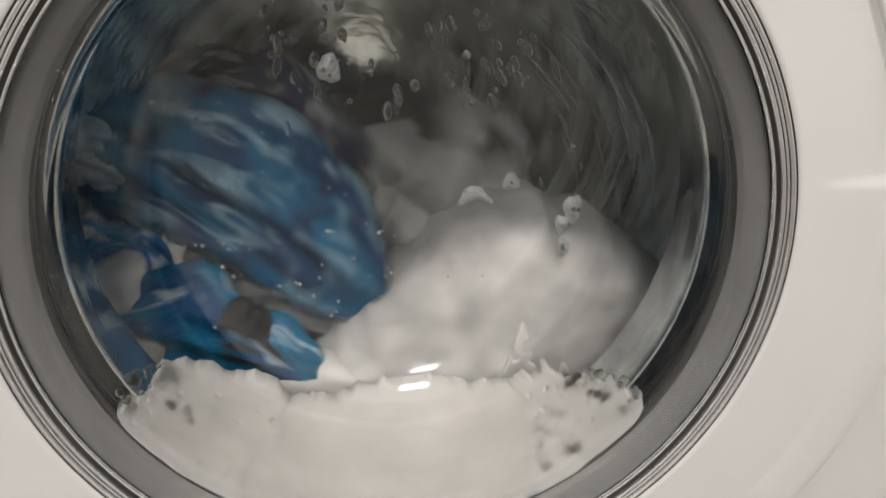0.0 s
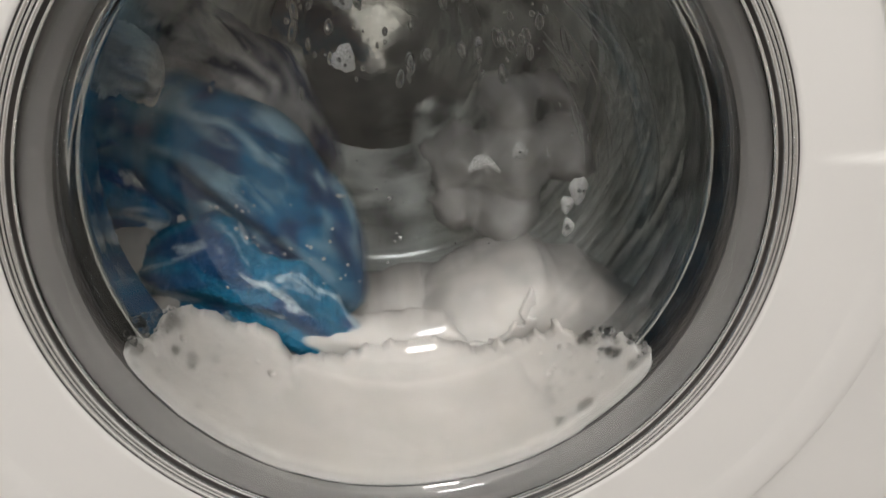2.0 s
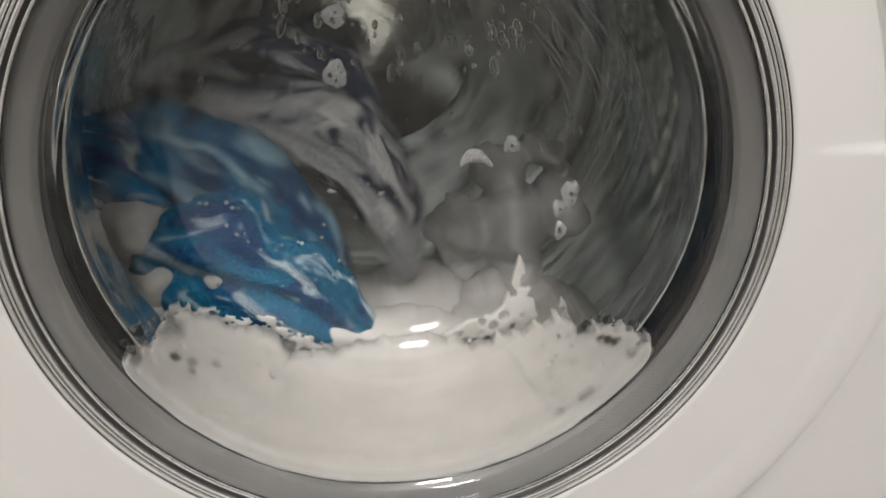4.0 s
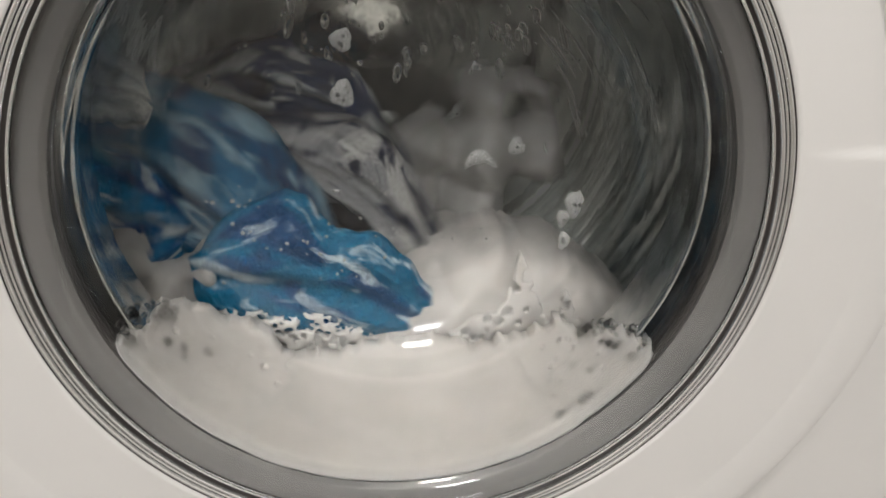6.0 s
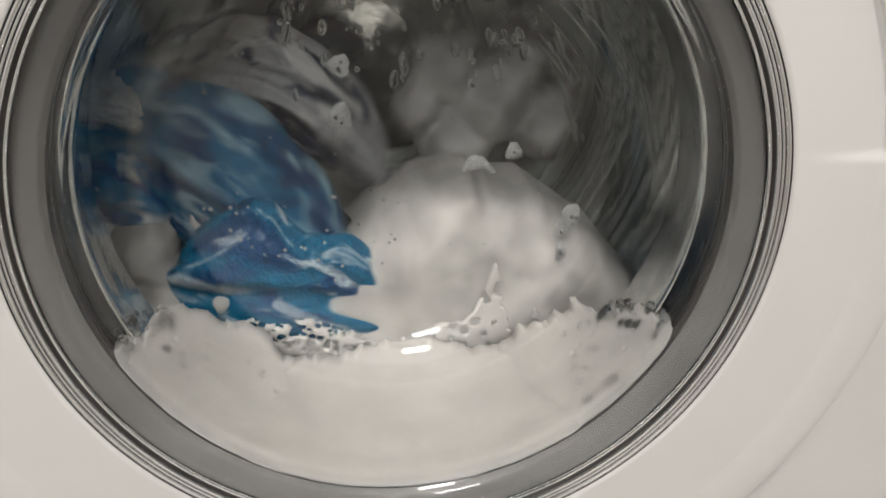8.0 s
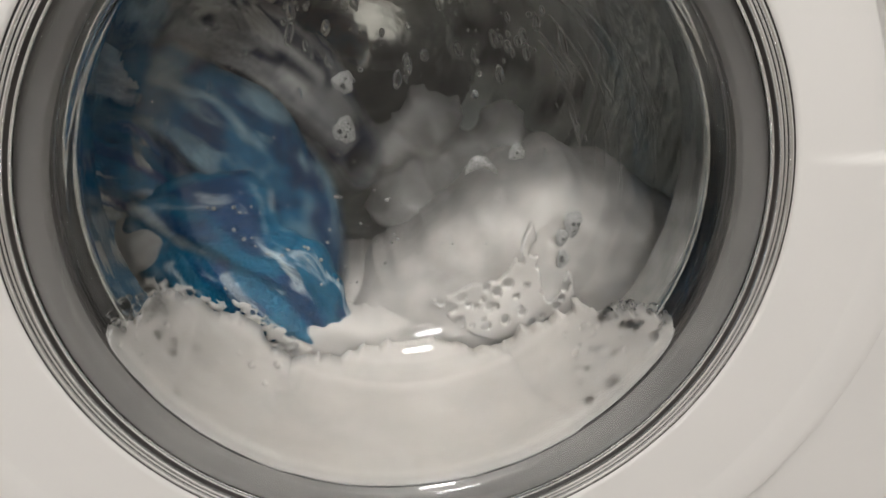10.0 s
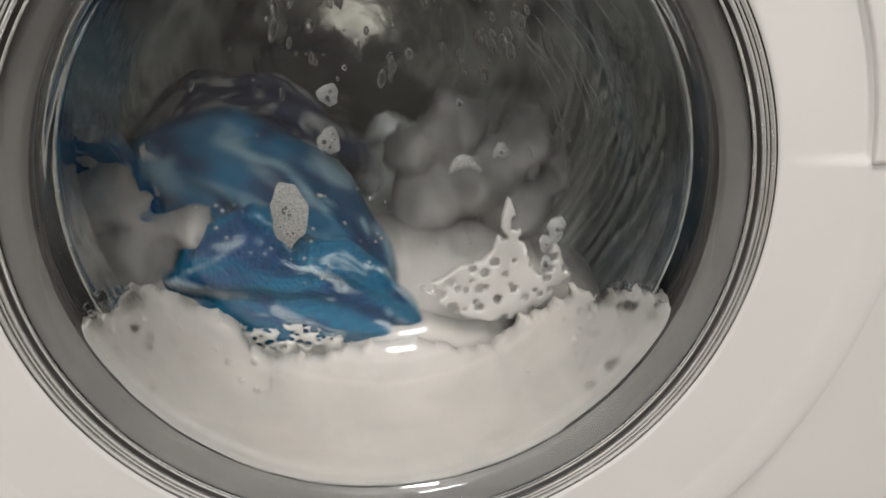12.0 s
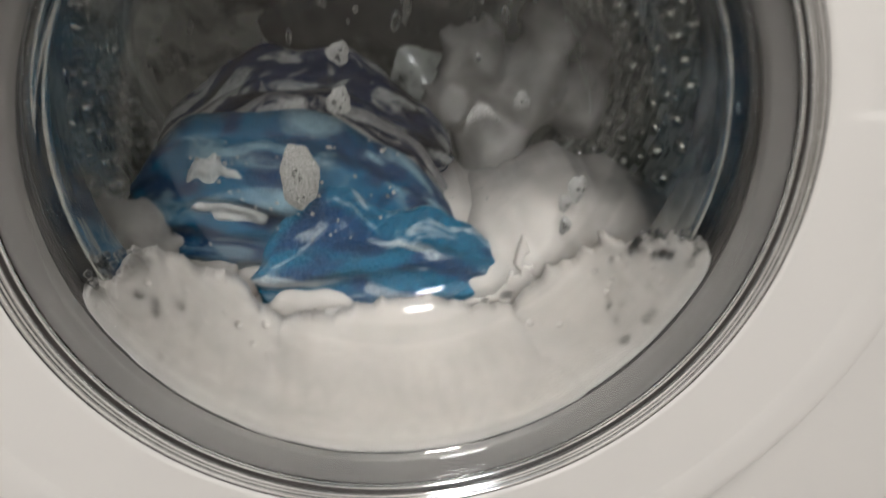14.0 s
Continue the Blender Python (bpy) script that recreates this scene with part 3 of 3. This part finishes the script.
def film_outline(x, z):
    """A web of suds along the towel's lower edge, its holes wider towards the top."""
    top = -0.018 + 0.004 * math.sin(38 * x + 1) + 0.003 * math.sin(91 * x) - 1.2 * x * x
    return min(0.080 - abs(x), z + 0.045 - 2.0 * x * x, top - z)


film = tagged(part("suds_lace", foam_lump(film_outline, 0.0025, 13, bulge=0.0025, cell=0.0008, holes=film_holes, rough=0.0008, ragged=1.2, smooth=3), M_FOAM),
              "web of white suds along the blue towel's lower edge", "suds", kind="stuff")


def suds_spot(rx, rz, seed, crescent=False, uneven=0.12):
    rg = random.Random(seed)
    bm = bmesh.new()
    n = 28
    cen = bm.verts.new((0, -0.0016, 0))
    ring, rim = [], []
    for k in range(n):
        a = 2 * math.pi * k / n
        f = 1 + uneven * math.sin(3 * a + seed) + 0.05 * math.sin(7 * a)
        ring.append(bm.verts.new((rx * 0.75 * f * math.cos(a), -0.0013, rz * 0.75 * f * math.sin(a))))
        rim.append(bm.verts.new((rx * f * math.cos(a), 0.0, rz * f * math.sin(a))))
    for k in range(n):
        j = (k + 1) % n
        bm.faces.new((cen, ring[k], ring[j]))
        bm.faces.new((ring[k], rim[k], rim[j], ring[j]))
    if crescent:
        for v in bm.verts:
            v.co.z += 0.006 - 60 * v.co.x * v.co.x
    return bm


def spot_bubbles(rx, rz, seed, fine=1.0):
    rg = random.Random(seed)
    bm = bmesh.new()
    for _ in range(max(4, int(rx * rz * 200000))):
        a, f = rg.uniform(0, 6.28), rg.uniform(0, 0.75)
        bmesh.ops.create_uvsphere(bm, u_segments=12, v_segments=8, radius=fine * rg.choice((0.0004, 0.0006, 0.0009, 0.0013)), matrix=pose(rx * f * math.cos(a), -0.0013, rz * f * math.sin(a)))
    return bm


SPOTS = []
for x, z, rx, rz, drift, cres in ((0.0477, 0.4665, 0.0095, 0.0042, 0.0, True), (0.0686, 0.478, 0.0048, 0.0052, 0.0, False), (-0.0279, 0.5078, 0.0062, 0.0075, -0.0055, False),
                                  (-0.0273, 0.5360, 0.0058, 0.0060, -0.0062, False), (0.1050, 0.4403, 0.0055, 0.0085, -0.003, False), (0.0985, 0.4315, 0.004, 0.0055, -0.003, False),
                                  (0.1000, 0.4169, 0.0036, 0.0060, -0.003, False), (0.044, 0.522, 0.0022, 0.0024, -0.004, False)):
    SPOTS.append((rest_at(tagged(part("suds_spot", suds_spot(rx, rz, len(SPOTS) + 2, cres), M_SPOT), "small patch of bubbly suds stuck on the wet glass", "suds", "suds spots on the glass"),
                          pose(x, Y_GLASS + 0.0016, z)), x, z, drift))
    if not cres:
        part("bubbles", spot_bubbles(rx, rz, len(SPOTS) + 40), M_BUBBLE_DARK, SPOTS[-1][0], "round bubbles, opaque dark for what shows through them")
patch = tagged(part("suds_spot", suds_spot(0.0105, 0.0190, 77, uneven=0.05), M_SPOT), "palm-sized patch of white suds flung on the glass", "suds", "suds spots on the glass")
part("bubbles", spot_bubbles(0.0100, 0.0190, 78, 0.6), M_BUBBLE_DARK, patch, "round bubbles, opaque dark for what shows through them")



def scatter(count, x0, x1, z0, z1, size, seed):
    rg = random.Random(seed)
    bm = bmesh.new()
    for _ in range(count):
        x, z, r = rg.uniform(x0, x1), rg.uniform(z0, z1), size * rg.uniform(0.4, 1.2)
        bmesh.ops.create_icosphere(bm, subdivisions=1, radius=r, matrix=pose(x, 0, z, 0, rg.uniform(0, 180), 0) @ Matrix.Diagonal((1, 0.4, rg.uniform(0.6, 1.0), 1)))
    return bm


for count, x0, x1, z0, z1, size, seed in ((46, -0.11, 0.0, 0.40, 0.46, 0.0013, 3), (26, 0.0, 0.11, 0.41, 0.55, 0.0008, 4), (20, -0.10, 0.0, 0.46, 0.56, 0.0007, 5)):
    rest_at(tagged(part("suds_drops", scatter(count, x0, x1, z0, z1, size, seed), M_SPOT), "fine white drops of suds on the wet glass", "suds", kind="stuff"), pose(0, Y_GLASS + 0.0003, 0))



def water_mesh(count, x0, x1, z0, z1, long, seed):
    """Flattened drops and short trickles of water on the back of the bowl."""
    rg = random.Random(seed)
    bm = bmesh.new()
    for _ in range(count):
        x, z = rg.uniform(x0, x1), rg.uniform(z0, z1)
        if math.hypot(x, z - ZC) > 0.112:
            continue
        w = rg.choice((0.0007, 0.0010, 0.0016, 0.0026))
        lean = -18 * x / 0.1 + rg.uniform(-12, 12)
        bmesh.ops.create_uvsphere(bm, u_segments=14, v_segments=8, radius=1.0, matrix=pose(x, 0, z, 0, lean, 0) @ Matrix.Diagonal((w, w * 0.45, w * rg.uniform(1.0, long), 1)))
    return bm


for count, x0, x1, z0, z1, long, seed in ((110, -0.06, 0.08, 0.52, 0.60, 2.4, 51), (22, 0.085, 0.115, 0.47, 0.57, 5.0, 52), (12, -0.11, -0.05, 0.51, 0.58, 3.0, 53)):
    drops = rest_at(tagged(part("water_drops", water_mesh(count, x0, x1, z0, z1, long, seed), M_WATER), "clear water drops and trickles on the back of the glass", "water drops", kind="stuff"), pose(0, Y_GLASS + 0.0006, 0))
    drops.visible_shadow = False



def strand_mesh(count, seed):
    """Thin curved clear strands on the bowl's side, added for the drum wall's bright arcs."""
    rg = random.Random(seed)
    wall = bowl_curve(0.0044)
    out = bmesh.new()
    for _ in range(count):
        r, y = rg.choice([p for p in wall if 0.095 < p[0] < 0.140])
        a0 = rg.uniform(-12, 40)
        span, w = rg.uniform(8, 26), rg.uniform(0.0003, 0.0009)
        n, ring = 14, []
        for k in range(n + 1):
            a, f = radians(a0 + span * k / n), math.sin(math.pi * k / n) ** 0.5 * w + 0.00005
            rr = r + 0.002 * math.sin(3 * k / n + seed)
            ring.append([out.verts.new(((rr + f * math.cos(q)) * math.cos(a), y + f * math.sin(q), (rr + f * math.cos(q)) * math.sin(a))) for q in (0, 1.05, 2.1, 3.14, 4.19, 5.24)])
        for p, q in zip(ring, ring[1:]):
            for k in range(6):
                out.faces.new((p[k], p[(k + 1) % 6], q[(k + 1) % 6], q[k]))
        out.faces.new(list(reversed(ring[0])))
        out.faces.new(ring[-1])
    bmesh.ops.recalc_face_normals(out, faces=out.faces[:])
    return out


strands = rest_at(tagged(part("arc_strands", strand_mesh(34, 71), M_WATER), "thin clear strands standing in for bright arcs on the drum wall", "water drops", kind="stuff"), pose(0, 0, ZC))
strands.visible_shadow = False

TUMBLE = [  # t, towel x z tilt, shirt x z tilt, trousers x z tilt, pyjama top x z tilt, bath towel x z, heap of suds x and top z, pale patch x z, deep suds x z, raft z, left angle, right angle
    (0, -0.101, 0.372, 30, -0.067, 0.472, 25, -0.082, 0.513, 20, -0.034, 0.375, 30, -0.173, 0.413, 0.089, 0.458, -0.163, 0.501, 0.045, 0.435, 0.331, 207, -39),
    (0.5, -0.051, 0.398, 25, -0.060, 0.438, 28, -0.047, 0.483, 25, -0.110, 0.471, 20, -0.177, 0.440, 0.018, 0.404, -0.172, 0.523, 0.070, 0.458, 0.359, 201, -32),
    (1, -0.077, 0.381, 20, -0.076, 0.469, 30, -0.071, 0.524, 25, -0.134, 0.390, 0, -0.178, 0.459, 0.019, 0.370, -0.173, 0.503, 0.064, 0.431, 0.355, 203, -33),
    (1.5, -0.091, 0.386, 15, -0.066, 0.423, 30, -0.098, 0.485, 15, -0.172, 0.403, 10, -0.196, 0.448, 0.098, 0.427, -0.193, 0.474, 0.049, 0.441, 0.339, 206, -37),
    (2, -0.097, 0.378, 25, -0.076, 0.449, 30, -0.101, 0.509, 35, -0.119, 0.532, 20, -0.185, 0.450, 0.087, 0.398, -0.158, 0.530, 0.077, 0.432, 0.344, 204, -36),
    (2.5, -0.068, 0.416, 28, -0.073, 0.416, 30, -0.095, 0.505, 25, -0.080, 0.469, 25, -0.178, 0.468, 0.016, 0.435, -0.179, 0.441, 0.069, 0.394, 0.348, 204, -34),
    (3, -0.075, 0.388, 30, -0.086, 0.442, 35, -0.052, 0.496, 40, -0.026, 0.470, 40, -0.182, 0.450, 0.074, 0.365, -0.159, 0.504, 0.086, 0.400, 0.339, 208, -34),
    (5.5, -0.072, 0.392, 30, -0.097, 0.413, 20, -0.067, 0.505, 20, -0.036, 0.438, 40, -0.185, 0.468, 0.067, 0.364, -0.186, 0.416, 0.070, 0.386, 0.346, 204, -35),
    (6, -0.050, 0.389, 20, -0.091, 0.447, 30, -0.052, 0.487, 30, -0.019, 0.438, 40, -0.177, 0.443, 0.060, 0.419, -0.159, 0.511, 0.060, 0.453, 0.349, 203, -35),
    (6.5, -0.055, 0.377, 15, -0.069, 0.428, 30, -0.086, 0.495, 25, -0.021, 0.439, 40, -0.181, 0.429, 0.065, 0.423, -0.162, 0.482, 0.032, 0.461, 0.351, 202, -35),
    (7, -0.055, 0.398, 25, -0.069, 0.454, 35, -0.040, 0.495, 40, -0.065, 0.512, 25, -0.168, 0.447, 0.067, 0.358, -0.158, 0.502, 0.066, 0.389, 0.348, 204, -34),
    (7.5, -0.060, 0.388, 30, -0.073, 0.422, 25, -0.044, 0.463, 35, -0.078, 0.496, 25, -0.175, 0.455, 0.107, 0.388, -0.167, 0.497, 0.084, 0.409, 0.351, 207, -30),
    (8, -0.055, 0.390, 15, -0.092, 0.458, 25, -0.091, 0.499, 20, -0.068, 0.515, 20, -0.183, 0.455, 0.041, 0.463, -0.170, 0.506, 0.080, 0.475, 0.363, 203, -28),
    (10.5, -0.093, 0.403, 45, -0.090, 0.465, 35, -0.072, 0.513, 35, -0.104, 0.539, 20, -0.185, 0.462, 0.106, 0.474, -0.164, 0.524, 0.060, 0.413, 0.373, 199, -28),
    (11, -0.060, 0.384, 15, -0.031, 0.408, 30, -0.124, 0.490, -15, -0.094, 0.431, 5, -0.172, 0.444, 0.055, 0.371, -0.170, 0.457, 0.052, 0.466, 0.399, 192, -21),
    (11.5, -0.044, 0.378, 10, -0.069, 0.445, 35, -0.074, 0.490, 35, -0.038, 0.510, 40, -0.181, 0.442, 0.124, 0.446, -0.162, 0.497, 0.105, 0.443, 0.385, 197, -23),
    (12, -0.054, 0.385, 15, -0.039, 0.422, 35, -0.085, 0.476, 10, -0.083, 0.447, 20, -0.176, 0.445, 0.079, 0.367, -0.166, 0.464, 0.090, 0.431, 0.383, 198, -23),
    (12.5, -0.070, 0.403, 20, -0.066, 0.432, 25, -0.072, 0.478, 15, -0.037, 0.466, 25, -0.173, 0.425, 0.059, 0.421, -0.167, 0.479, 0.070, 0.446, 0.379, 200, -23),
    (13, -0.048, 0.398, 15, -0.056, 0.443, 35, -0.089, 0.513, 15, -0.033, 0.490, 40, -0.170, 0.426, 0.080, 0.396, -0.168, 0.476, 0.065, 0.425, 0.386, 198, -21),
    (13.5, -0.030, 0.376, 8, -0.052, 0.423, 20, -0.067, 0.471, 10, -0.054, 0.452, 15, -0.141, 0.353, 0.102, 0.422, -0.113, 0.424, 0.068, 0.434, 0.395, 194, -21),
    (14, -0.002, 0.370, 4, -0.036, 0.410, 10, -0.047, 0.455, 2, -0.042, 0.432, 10, -0.142, 0.325, 0.107, 0.426, -0.095, 0.416, 0.098, 0.453, 0.389, 199, -20),
]
SPLASH = [(0, 0.38), (0.5, 0.42), (1, 0.415), (1.5, 0.42), (2, 0.375), (2.5, 0.41), (3, 0.37), (5.5, 0.425), (6, 0.375), (6.5, 0.42), (7, 0.41), (7.5, 0.41),
          (8, 0.375), (10.5, 0.385), (11, 0.425), (11.5, 0.39), (12, 0.41), (12.5, 0.38), (13, 0.40), (13.5, 0.36), (14, 0.355)]  # t, height of the splash of suds


def motions():
    def swing(t):
        """How strongly the load is thrown about; it comes to rest at the end."""
        return 1.0 if t < 12.9 else max(0.0, 1 - (t - 12.9) / 0.55)

    def at(t, k):
        for p, q in zip(TUMBLE, TUMBLE[1:]):
            if p[0] <= t <= q[0]:
                u = (t - p[0]) / (q[0] - p[0])
                return p[k] + (q[k] - p[k]) * u * u * (3 - 2 * u)
        return TUMBLE[-1][k]

    # the drum, about 46 turns a minute, slowing down at the end
    rows, angle, dt = [], -24.0, 0.1
    for i in range(141):
        t = i * dt
        rows.append((t, pose(0, 0, ZC, 0, angle, 0)))
        speed = 278.0 if t < 12.9 else 278.0 * max(0.0, 1 - (t - 12.9) / 0.6)
        angle += speed * dt
    walk(drum, rows)
    times = [i * 0.125 for i in range(113)]
    for name, kx, sway, phase in (("towel", 1, 7, 0.0), ("sock", 1, 9, 0.6), ("shirt", 4, 20, 0.3), ("trousers", 7, 22, -0.3), ("pyjama_top", 10, 22, 0.2), ("bath_towel", 13, 16, 0.2), ("pale_patch", 17, 14, 0.5)):
        ob, y = laundry[name]
        rows = []
        for t in times:
            s = swing(t)
            a = sway * s * math.sin(4 * math.pi * t + phase)
            dx = 0.005 * s * math.sin(2 * math.pi * t * 1.7 + phase * 9)
            x, z = at(t, kx) - (0.014 if name == "shirt" else 0.0), at(t, kx + 1)
            if kx < 12:
                a += at(t, kx + 2)
            if name == "sock":
                x, z = x + 0.020 + 0.008 * math.sin(3.1 * t), z + 0.016
            deep = 0.045 * min(1.0, t / 0.6) if name == "sock" else 0.0
            rows.append((t, pose(x + dx, y + deep, z, 0, a, 0)))
        walk(ob, rows)
    rows_raft, rows_skirt, rows_mound, rows_cloud, rows_lace, rows_l, rows_r = [], [], [], [], [], [], []
    for t in times:
        s = swing(t)
        rows_raft.append((t, pose(0.0, Y_GLASS + 0.028, at(t, 21) + 0.010, 0, 2.5 * s * math.sin(7.1 * t), 0)))
        rows_skirt.append((t, pose(0.0, Y_GLASS + 0.004, min(0.392, max(0.364, at(t, 2) - 0.028)), 0, 3.0 * s * math.sin(6.1 * t + 2), 0)))
        rows_mound.append((t, pose(at(t, 15), Y_GLASS + 0.004, at(t, 16) + 0.002 + 0.003 * s * math.sin(9.3 * t), 0, 5 * s * math.sin(6.2 * t + 1), 0)))
        rows_cloud.append((t, pose(at(t, 19) + 0.014 * s * math.sin(13 * t), 0.19, at(t, 20) + 0.014 * s * math.sin(15 * t + 2), 0, 35 * s * math.sin(9 * t), 0)))
        rows_lace.append((t, pose(min(0.07, at(t, 15) + 0.01), Y_GLASS + 0.0012, at(t, 21) + (0.024 if t < 13 else 0.024 - 0.04 * (t - 13)) + 0.012 * math.sin(5.3 * t), 0, 6 * math.sin(4 * t), 0)))
        rows_l.append((t, pose(0, 0.0050, ZC, 0, 239 - at(t, 22), 0)))
        rows_r.append((t, pose(0, 0.0056, ZC, 0, -59 - at(t, 23), 0)))
    walk(skirt, rows_skirt)
    walk(splash, [(t, pose(-0.150, 0.119, z, 0, 14 * math.sin(5.0 * t), 0)) for t, z in SPLASH])
    walk(raft, rows_raft)
    walk(mound, rows_mound)
    walk(cloud, rows_cloud)
    walk(lace, rows_lace)
    walk(film, [(t, pose(at(t, 1), Y_GLASS + 0.0010, at(t, 2), 0, 0.7 * at(t, 3) + 5 * swing(t) * math.sin(4 * math.pi * t), 0)) for t in times])
    walk(wedge_left, rows_l)
    walk(wedge_right, rows_r)
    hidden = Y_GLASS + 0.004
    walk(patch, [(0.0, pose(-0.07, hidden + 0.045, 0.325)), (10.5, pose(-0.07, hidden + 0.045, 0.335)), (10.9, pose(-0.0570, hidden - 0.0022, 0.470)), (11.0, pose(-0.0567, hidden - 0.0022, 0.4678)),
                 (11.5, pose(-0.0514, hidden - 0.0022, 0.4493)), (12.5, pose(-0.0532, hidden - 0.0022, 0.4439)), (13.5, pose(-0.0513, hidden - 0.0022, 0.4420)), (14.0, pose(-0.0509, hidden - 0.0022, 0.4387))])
    for ob, x, z, drift in SPOTS:
        if drift:
            walk(ob, [(0.0, pose(x, Y_GLASS + 0.0016, z - drift * 6.5)), (6.5, pose(x, Y_GLASS + 0.0016, z)), (14.0, pose(x, Y_GLASS + 0.0016, z + drift * 5))])


motions()
